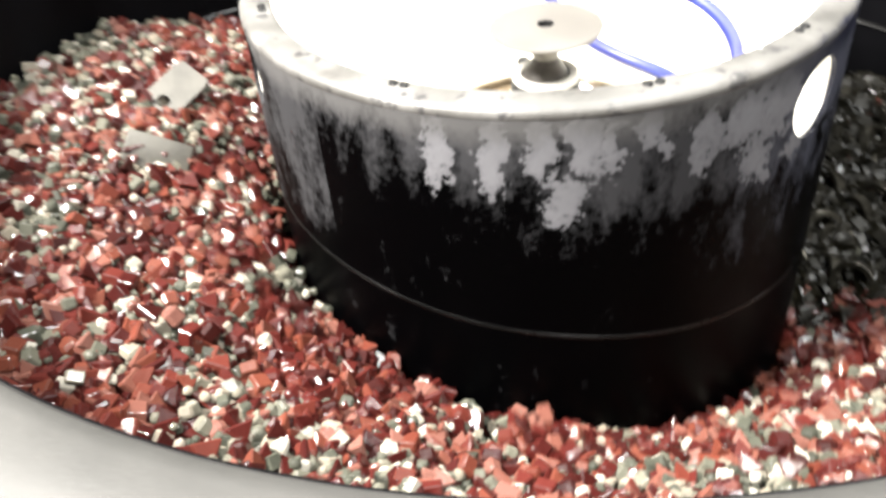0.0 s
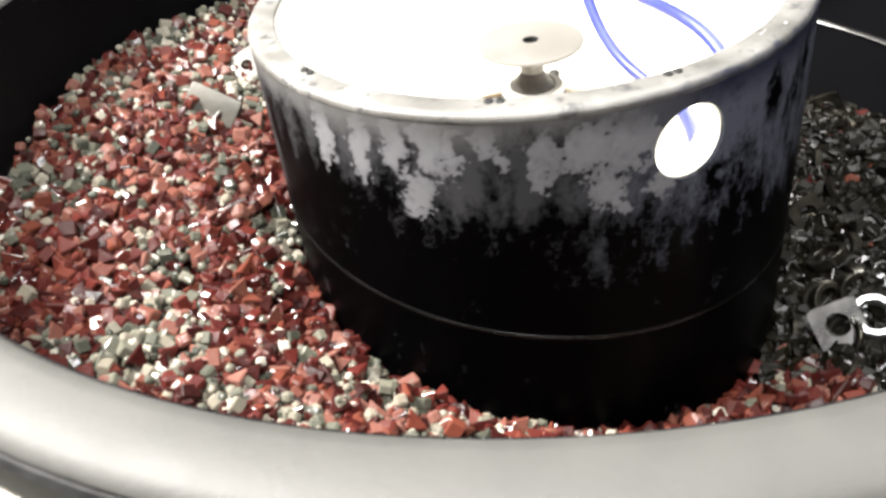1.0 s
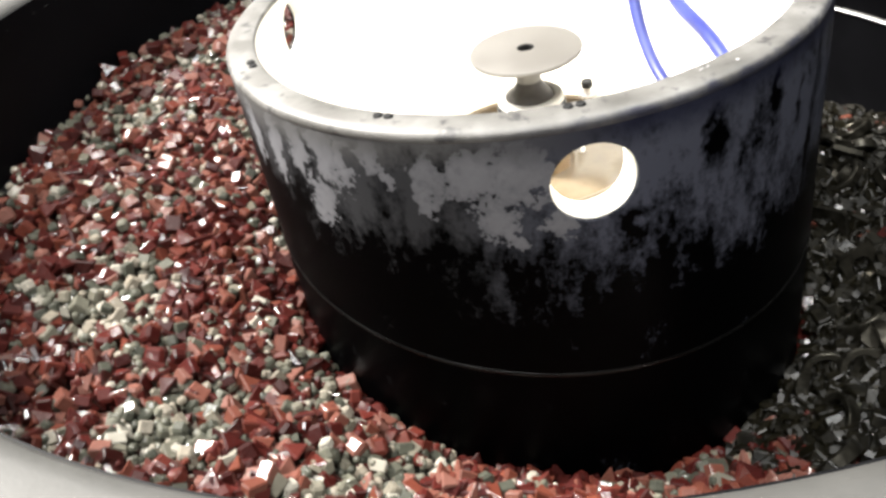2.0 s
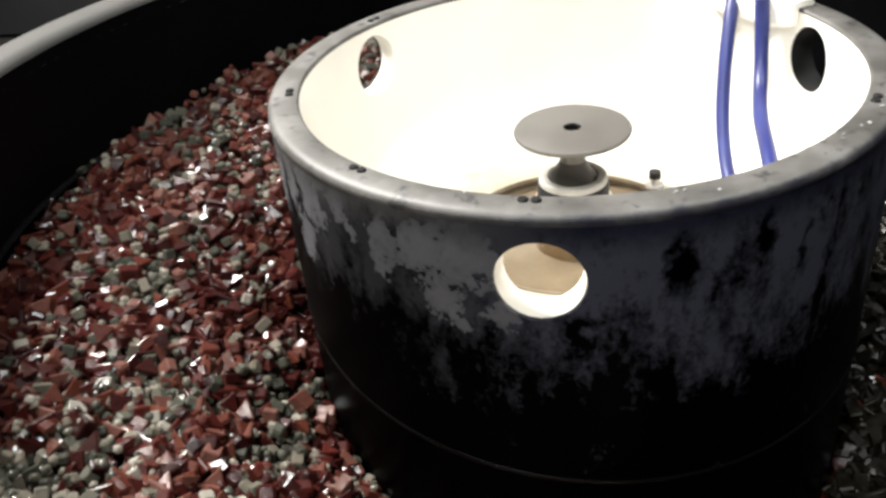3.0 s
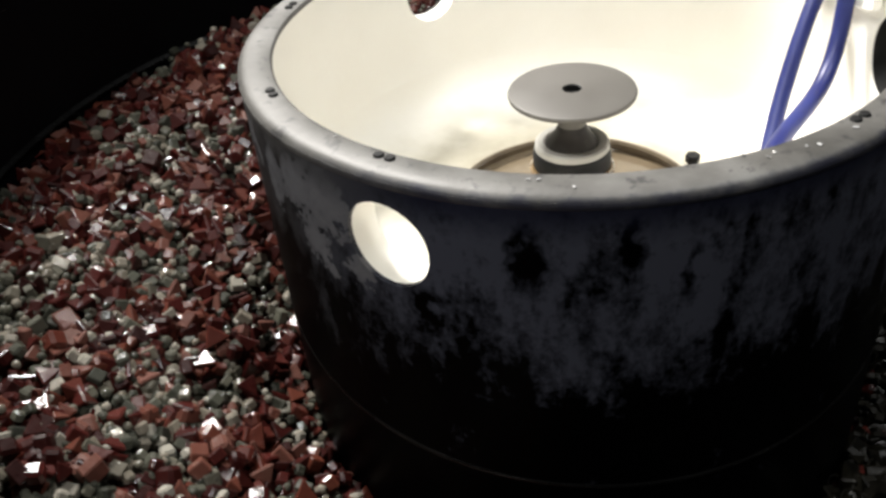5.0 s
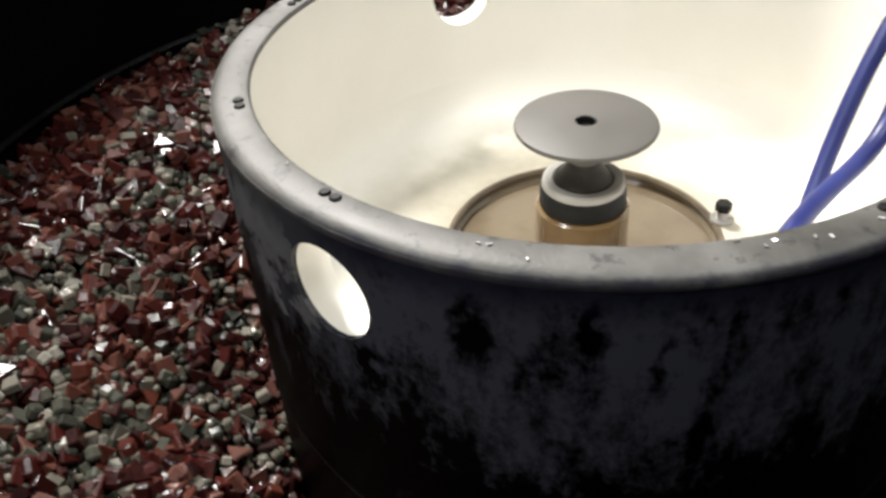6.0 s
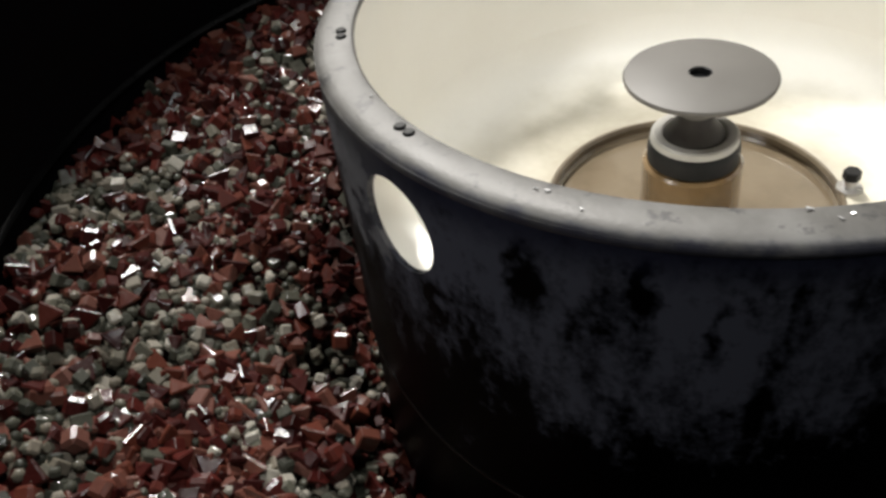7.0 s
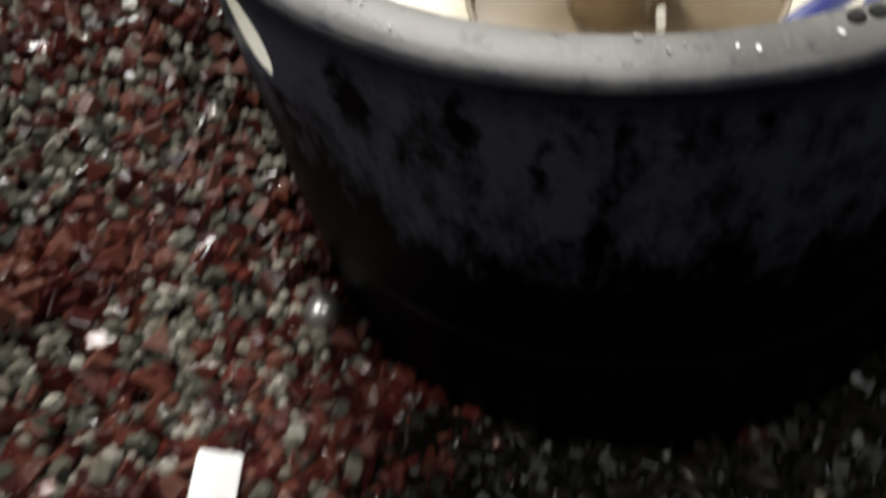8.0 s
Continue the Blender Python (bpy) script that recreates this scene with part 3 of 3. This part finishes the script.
def ground_of_media():
    bm = bmesh.new()
    rows = []
    for k in range(144):
        rows.append([bm.verts.new(place(1.0 + 1.12 * i / 20, k * 2.5, -0.07)) for i in range(21)])
    for k in range(144):
        for i in range(20):
            p, q = rows[k], rows[(k + 1) % 144]
            bm.faces.new((p[i], p[i + 1], q[i + 1], q[i]))
    low = [bm.verts.new((v.co.x, v.co.y, -2.0 * R)) for row in rows for v in (row[0], row[-1])]
    for k in range(144):
        j = (k + 1) % 144
        bm.faces.new((rows[k][0], rows[j][0], low[2 * j], low[2 * k]))
        bm.faces.new((rows[k][-1], rows[j][-1], low[2 * j + 1], low[2 * k + 1]))
        bm.faces.new((low[2 * k], low[2 * j], low[2 * j + 1], low[2 * k + 1]))
    tagged(part("media_bed", bm, RED), "packed mass of damp red abrasive under the loose pieces", "abrasive media", kind="stuff")


ground_of_media()


def worn_solid(points, faces, offset):
    """A small solid with its edges worn off."""
    bm = bmesh.new()
    vs = [bm.verts.new(p) for p in points]
    for f in faces:
        bm.faces.new([vs[i] for i in f])
    bmesh.ops.recalc_face_normals(bm, faces=bm.faces)
    bmesh.ops.bevel(bm, geom=bm.edges[:], offset=offset, segments=1, affect="EDGES")
    bm.verts.index_update()
    v = np.array([tuple(p.co) for p in bm.verts])
    f = [tuple(p.index for p in q.verts) for q in bm.faces]
    bm.free()
    return v, f


def pyramid():
    """A three-sided pyramid chip, edge 1."""
    v = np.array([(0.577, 0, 0), (-0.289, 0.5, 0), (-0.289, -0.5, 0), (0, 0, 0.75)]) - (0, 0, 0.22)
    return worn_solid(v.tolist(), [(0, 2, 1), (0, 1, 3), (1, 2, 3), (2, 0, 3)], 0.065)


def ball(flat=1.0):
    bm = bmesh.new()
    bmesh.ops.create_icosphere(bm, subdivisions=1, radius=0.5)
    v = np.array([tuple(p.co) for p in bm.verts])
    f = [tuple(p.index for p in q.verts) for q in bm.faces]
    bm.free()
    return v * (1, 1, flat), f


def chip():
    """A short angular prism."""
    v = [(x, y, z) for z in (-0.3, 0.3) for x, y in ((-0.5, -0.38), (0.42, -0.45), (0.5, 0.4), (-0.36, 0.44))]
    return worn_solid(v, [(3, 2, 1, 0), (4, 5, 6, 7), (0, 1, 5, 4), (1, 2, 6, 5), (2, 3, 7, 6), (3, 0, 4, 7)], 0.06)


def lump():
    """A rounded, knocked-about stub."""
    v = [(x * (1 - 0.12 * z), y * (1 + 0.1 * z), z) for z in (-0.42, 0.42) for x, y in ((-0.42, -0.36), (0.38, -0.42), (0.44, 0.36), (-0.34, 0.42))]
    return worn_solid(v, [(3, 2, 1, 0), (4, 5, 6, 7), (0, 1, 5, 4), (1, 2, 6, 5), (2, 3, 7, 6), (3, 0, 4, 7)], 0.15)


def curl():
    """A bent strip of metal with thickness."""
    v, f = [], []
    for k in range(8):
        a = 0.62 * k
        for rr, z in ((0.42, -0.14), (0.5, -0.14), (0.5, 0.14), (0.42, 0.14)):
            v.append((rr * math.cos(a), rr * math.sin(a), z + 0.03 * k))
    for k in range(7):
        for i in range(4):
            j = (i + 1) % 4
            f.append((4 * k + i, 4 * k + j, 4 * k + 4 + j, 4 * k + 4 + i))
    return np.array(v), f + [(3, 2, 1, 0), (28, 29, 30, 31)]


SHAPES = {"curl": curl(), "pyramid": pyramid(), "ball": ball(0.85), "chip": chip(), "lump": lump()}


def tumble(rng):
    q = rng.normal(size=4)
    return quat_matrix(q / np.linalg.norm(q))


def quat_matrix(q):
    w, x, y, z = q
    return np.array([[1 - 2 * (y * y + z * z), 2 * (x * y - z * w), 2 * (x * z + y * w)], [2 * (x * y + z * w), 1 - 2 * (x * x + z * z), 2 * (y * z - x * w)], [2 * (x * z - y * w), 2 * (y * z + x * w), 1 - 2 * (x * x + y * y)]])


class Heap:
    """Gathers many small pieces into one mesh."""

    def __init__(self):
        self.v, self.f, self.m, self.s, self.n = [], [], [], [], 0

    def add(self, kind, at, size, rot, mat):
        v, f = SHAPES[kind]
        self.v.append((v * size) @ rot.T + np.array(at))
        self.f += [tuple(i + self.n for i in q) for q in f]
        self.m += [mat] * len(f)
        self.s += [kind == "ball"] * len(f)
        self.n += len(v)

    def mesh(self, name):
        me = bpy.data.meshes.new(name)
        me.from_pydata(np.concatenate(self.v).tolist(), [], self.f)
        me.materials.append(RED), me.materials.append(PALE)
        me.polygons.foreach_set("material_index", self.m)
        me.polygons.foreach_set("use_smooth", self.s)
        me.update()
        return me


def random_piece(rng, heap, at, pale):
    rot = tumble(rng)
    pick = rng.random()
    if rng.random() < pale:
        if pick < 0.55:
            heap.add("ball", at, rng.uniform(0.0042, 0.0070) * np.array((1, rng.uniform(0.75, 1), 1)), rot, 1)
        elif pick < 0.85:
            heap.add("lump", at, rng.uniform(0.0045, 0.0085), rot, 1)
        else:
            heap.add("chip", at, rng.uniform(0.006, 0.010), rot, 1)
    elif pick < 0.62:
        heap.add("pyramid", at, rng.uniform(0.009, 0.0158), rot, 0)
    else:
        heap.add("chip" if pick < 0.8 else "lump", at, rng.uniform(0.006, 0.012), rot, 0)


def oily(az):
    """How far the oily metal swarf lies on top at this azimuth: 0 to 1."""
    az = (az + 180) % 360 - 180
    return min(max((66 - abs(az + 5)) / 14, 0), 1)


def loose_layer():
    rng = np.random.default_rng(5)
    heap = Heap()
    count = 0
    while count < 19000:
        r = math.sqrt(rng.uniform(1.015 ** 2, 2.105 ** 2))
        az = rng.uniform(-180, 180)
        if rng.random() < 0.85 * oily(az):
            count += 1
            continue
        p = place(r, az, rng.uniform(-0.06, 0.022))
        pale = 0.51 + 1.5 * noise.noise(Vector((p.x * 24, p.y * 24, 3.7)))
        random_piece(rng, heap, p, pale)
        count += 1
    ob = new("abrasive_layer", heap.mesh("abrasive_layer"))
    tagged(ob, "loose red pyramids and pale beads of abrasive filling the bowl", "abrasive media", kind="stuff")


loose_layer()


def swarf():
    """Dark oily turnings and offcuts that lie over the low side of the heap."""
    rng = np.random.default_rng(77)
    heap = Heap()
    for i in range(9500):
        r = math.sqrt(rng.uniform(1.02 ** 2, 2.1 ** 2))
        az = rng.uniform(-98, 72)
        if rng.random() > oily(az):
            continue
        p = place(r, az, rng.uniform(-0.01, 0.035))
        kind = ("curl", "chip", "curl", "pyramid")[int(rng.integers(4))]
        heap.add(kind, p, rng.uniform(0.007, 0.014), tumble(rng), 0)
    me = heap.mesh("metal_swarf")
    me.materials[0] = SWARF
    tagged(new("metal_swarf", me), "dark oily metal swarf and offcuts over the abrasive", "metal swarf", kind="stuff")


swarf()


def clump_mesh(k):
    """A small raft of neighbouring pieces."""
    rng = np.random.default_rng(100 + k)
    heap = Heap()
    pale = rng.choice((0.05, 0.4, 0.88))
    for i in range(rng.integers(10, 17)):
        d, a = 0.019 * math.sqrt(rng.random()), rng.uniform(0, 6.283)
        random_piece(rng, heap, (d * math.cos(a), d * math.sin(a), rng.uniform(-0.003, 0.003)), pale)
    return heap.mesh("abrasive_clump")


def stream(rng, spin):
    """The round of one carried piece: down the heap to the drum, under it and back up at the wall."""
    period = rng.uniform(3.1, 4.0)
    phase, az0, drift = rng.random(), rng.uniform(-180, 180), rng.uniform(3, 8)
    lift, top = rng.uniform(-0.005, 0.028), 0.76
    rows = []
    yaw = rng.uniform(0, 360)
    for i in range(21):
        t = i * 0.4
        u = (t / period + phase) % 1.0
        az = az0 + drift * t
        if u < top:
            s = u / top
            r, up = 2.08 - 1.02 * s, lift - 0.30 * max(0, (s - 0.93) / 0.07) - 0.30 * max(0, (0.07 - s) / 0.07)
        else:
            s = (u - top) / (1 - top)
            r, up = 1.06 + 1.02 * s, lift - 0.30 - 0.25 * math.sin(math.pi * s)
        up -= 0.2 * oily(az)
        m = slope(r, az).to_4x4() @ pose(0, 0, 0, spin * t, 0, yaw + spin * 0.6 * t)
        m.translation = place(r, az, up)
        rows.append((t, m))
    return rows


MOVERS = []


def clumps():
    meshes = [clump_mesh(k) for k in range(30)]
    rng = np.random.default_rng(11)
    for i in range(760):
        ob = tagged(new("abrasive_clump", meshes[i % 30]), "drifting raft of red and pale abrasive pieces", "abrasive media", "drifting abrasive", "stuff")
        MOVERS.append((ob, stream(rng, 0)))


clumps()


def single_pieces():
    rng = np.random.default_rng(23)
    for kind, mat, label, n, lo, hi in (
        ("pyramid", 0, "damp terracotta-red abrasive pyramid", 210, 0.012, 0.0175),
        ("chip", 1, "pale grey-green ceramic abrasive chip", 80, 0.007, 0.011),
    ):
        meshes = []
        for k in range(12):
            heap = Heap()
            heap.add(kind, (0, 0, 0), rng.uniform(lo, hi), tumble(rng), mat)
            meshes.append(heap.mesh("abrasive_" + kind))
        for i in range(n):
            ob = tagged(new("abrasive_" + kind, meshes[i % 12]), label, "abrasive", "loose abrasive " + kind + "s")
            rows = stream(rng, rng.uniform(-40, 40))
            MOVERS.append((ob, rows))


single_pieces()


def tile_rows(start, end, sink):
    """A flat piece that rides the heap from one place to another and then goes under."""
    rows = []
    for i in range(21):
        t = i * 0.4
        u = min(t / 1.4, 1.0)
        r, az = start[0] + (end[0] - start[0]) * u, start[1] + (end[1] - start[1]) * u
        m = slope(r, az).to_4x4() @ pose(0, 0, 0, start[2], start[3], start[4])
        m.translation = place(r, az, start[5] - sink * min(max((t - 1.2) / 1.0, 0), 1))
        rows.append((t, m))
    return rows


def flat_tile(sx, sy, sz, mat, label):
    bm = box(sx, sy, sz, (0, 0, 0), 0.0016)
    for v in bm.verts:
        v.co.z += 0.0006 * noise.noise(v.co * 90)
    return tagged(part("stone_tile", bm, mat), label, "tile")


def plate_with_hole(hx, hy, h, hole, shift=0.0):
    """A flat oblong plate, 2 hx by 2 hy, with a round hole set off its middle by shift."""
    bm = bmesh.new()
    n = 32
    loops = []
    for z in (-h, h):
        outer, inner = [], []
        for k in range(n):
            a = 2 * math.pi * (k + 0.5) / n
            c, q = math.cos(a), math.sin(a)
            f = min(hx / abs(c), hy / abs(q))
            outer.append(bm.verts.new((f * c, f * q, z)))
            inner.append(bm.verts.new((hole * c + shift, hole * q, z)))
        loops.append((outer, inner))
    (o1, i1), (o2, i2) = loops
    for k in range(n):
        j = (k + 1) % n
        bm.faces.new((o1[k], i1[k], i1[j], o1[j]))
        bm.faces.new((o2[k], o2[j], i2[j], i2[k]))
        bm.faces.new((o1[k], o1[j], o2[j], o2[k]))
        bm.faces.new((i1[k], i2[k], i2[j], i1[j]))
    return bm


def tiles():
    a = flat_tile(0.037, 0.020, 0.006, STONE, "worn grey-green stone tile lying in the abrasive")
    MOVERS.append((a, tile_rows((1.455, 137, -48, 0, 4, 0.05), (1.50, 138), 0.4)))
    b = tagged(part("holed_plate", plate_with_hole(0.0195, 0.012, 0.0016, 0.0042, 0.009), STONE, smooth=30), "pale oblong plate with a round hole tipped up in the abrasive", "plate")
    MOVERS.append((b, tile_rows((1.52, 121, -12, 31, 69, 0.075), (1.54, 122), 0.4)))
    c = flat_tile(0.027, 0.017, 0.005, CHALK, "clean white ceramic tile on the abrasive")
    m = slope(1.614, -76.5).to_4x4() @ pose(0, 0, 0, 0, 6, 44)
    m.translation = place(1.614, -76.5, 0.06)
    MOVERS.append((c, [(0.0, m), (8.0, m)]))


tiles()


def round_ring():
    p = [(0.060, -0.018), (0.063, -0.022), (0.082, -0.022), (0.086, -0.018), (0.086, 0.018), (0.082, 0.022), (0.063, 0.022), (0.060, 0.018)]
    return lathe(p, 28)


def metal_parts():
    rng = np.random.default_rng(31)
    for name, bm, label, n in (
        ("steel_plate", plate_with_hole(0.0115, 0.0115, 0.0018, 0.0062), "oily square steel plate with a round hole", 22),
        ("steel_ring", round_ring(), "oily thick-walled steel ring", 26),
    ):
        first = tagged(part(name, bm, OILY, smooth=30), label, "metal part", name + "s in the bowl")
        for i in range(n):
            ob = first if i == 0 else copy_thing(first, Matrix())
            r, az = rng.uniform(1.12, 1.95), rng.uniform(-68, 20)
            tilt = [rng.uniform(-70, 70), rng.uniform(-70, 70), rng.uniform(0, 360)]
            spin = rng.uniform(-25, 25, 3)
            up = rng.uniform(0.0, 0.06)
            rows = []
            for k in range(21):
                t = 0.4 * k
                rr = r + 0.05 * math.sin(1.3 * t + i)
                az_t = az + 1.5 * t + 2 * math.sin(0.9 * t + 2 * i)
                m = slope(rr, az_t).to_4x4() @ pose(0, 0, 0, *[a + w * math.sin(1.1 * t + i) for a, w in zip(tilt, spin)])
                m.translation = place(rr, az_t, up + 0.02 * math.sin(2 * t + i))
                rows.append((t, m))
            MOVERS.append((ob, rows))
    # a bright block and a ring that ride together on the swarf and sink into it
    block = tagged(part("drilled_block", plate_with_hole(0.0135, 0.0125, 0.0035, 0.0068), STEEL, smooth=30), "bright square steel block with a drilled hole", "metal part")
    collar = tagged(part("bright_ring", round_ring(), STEEL, smooth=30), "bright thick-walled steel ring beside the drilled block", "metal part")
    for ob, r0, az0, turn, up in ((block, 1.27, -58, (4, -8, 22), 0.11), (collar, 1.38, -56, (-25, 12, 0), 0.11)):
        rows = []
        for k in range(21):
            t = 0.4 * k
            u = min(t, 2.0)
            m = Vector((-0.55 + 0.1 * u, -0.38, 0.72)).to_track_quat("Z", "Y").to_matrix().to_4x4() @ pose(0, 0, 0, turn[0] + 9 * u, turn[1] - 6 * u, turn[2] + 10 * u)
            m.translation = place(r0 - 0.02 * u, az0 + 3 * u, up - 0.3 * min(max((t - 1.2) / 1.0, 0), 1) - 0.3 * max(1 - t / 0.4, 0))
            rows.append((t, m))
        MOVERS.append((ob, rows))
    bm = bmesh.new()
    bmesh.ops.create_uvsphere(bm, u_segments=28, v_segments=18, radius=0.0085)
    ball_ob = tagged(part("steel_ball", bm, STEEL), "polished dark steel ball rolling on the abrasive", "ball")
    rows = []
    for k in range(21):
        t = 0.4 * k
        w = max(t - 6.8, 0)
        r, az = 1.60 - 0.42 * w, -66 - 21 * w
        m = pose(0, 0, 0, 40 * t)
        m.translation = place(r, az, 0.05 if t > 6.9 else -0.3)
        rows.append((t, m))
    MOVERS.append((ball_ob, rows))


metal_parts()


def swept_arc(section, az0, az1, hem, steps=24):
    """A section (r, z) in drum radii, swept round the drum's axis; the hem shortens towards both ends."""
    bm = bmesh.new()
    rows = []
    for k in range(steps + 1):
        u = k / steps
        a = radians(az0 + (az1 - az0) * u)
        short = abs(2 * u - 1) ** 3
        rows.append([bm.verts.new((R * r * math.cos(a), R * r * math.sin(a), R * (z - hem * short if z < 0 else z * (1 - 0.3 * short)))) for r, z in section])
    m = len(section)
    for p, q in zip(rows, rows[1:]):
        for i in range(m):
            bm.faces.new((p[i], q[i], q[(i + 1) % m], p[(i + 1) % m]))
    bm.faces.new(rows[0])
    bm.faces.new(list(reversed(rows[-1])))
    return bm


def rim_details():
    for az in (-91.5, -123, -164, -21, 150):
        for k in (-1.0, 1.0):
            a = radians(az + k)
            bm = bmesh.new()
            bmesh.ops.create_cone(bm, cap_ends=True, segments=14, radius1=0.0022, radius2=0.0019, depth=0.0012)
            bmesh.ops.bevel(bm, geom=bm.edges[:], offset=0.0003, segments=1, affect="EDGES")
            ob = tagged(part("screw_plug", bm, DARK), "small dark plug in the drum rim", "plug", "plugs in the drum rim")
            ob.location = (R * 0.93 * math.cos(a), R * 0.93 * math.sin(a), 0.0006)
    rng = np.random.default_rng(3)
    heap = Heap()
    for az in (-102, -70, -68.6, -64, -41, -38.4, -37, -32.6, -31, -24, -22):
        a = radians(az)
        r = rng.uniform(0.915, 0.965)
        size = rng.uniform(0.0010, 0.0022)
        heap.add("chip", (R * r * math.cos(a), R * r * math.sin(a), 0.0006 + 0.1 * size), size * np.array((1, rng.uniform(0.35, 0.7), 0.25)), quat_matrix((1, *rng.uniform(-0.2, 0.2, 2), 0)) @ quat_matrix((math.cos(7 * az), 0, 0, math.sin(7 * az))), 1)
    grit = heap.mesh("rim_grit")
    grit.materials[1] = SHARD
    tagged(new("rim_grit", grit), "bright wet shards of grit lying on the drum rim", "grit", kind="stuff")
    clip = tagged(new("cable_clip"), "white plastic clip over the drum rim holding the hoses", "clip")
    section = [(0.955, 0.003), (0.957, 0.022), (0.945, 0.036), (0.93, 0.042), (0.89, 0.040), (0.872, 0.026), (0.866, 0.0), (0.866, -0.08), (0.872, -0.088), (0.886, -0.088), (0.892, -0.08), (0.893, 0.003)]
    part("saddle", swept_arc(section, 31, 58, -0.03), WHITE, clip)
    bm = bmesh.new()
    bmesh.ops.create_cone(bm, cap_ends=True, segments=20, radius1=0.0062, radius2=0.0055, depth=0.012, matrix=pose(0.905 * R * math.cos(radians(40)), 0.905 * R * math.sin(radians(40)), 0.0118))
    bmesh.ops.bevel(bm, geom=[e for e in bm.edges if len(e.link_faces) == 2 and e.calc_face_angle() > 1], offset=0.0008, segments=2, affect="EDGES")
    part("fitting", bm, GREY, clip, "grey hose fitting")


rim_details()


def motions():
    for ob, rows in MOVERS:
        walk(ob, rows)


motions()
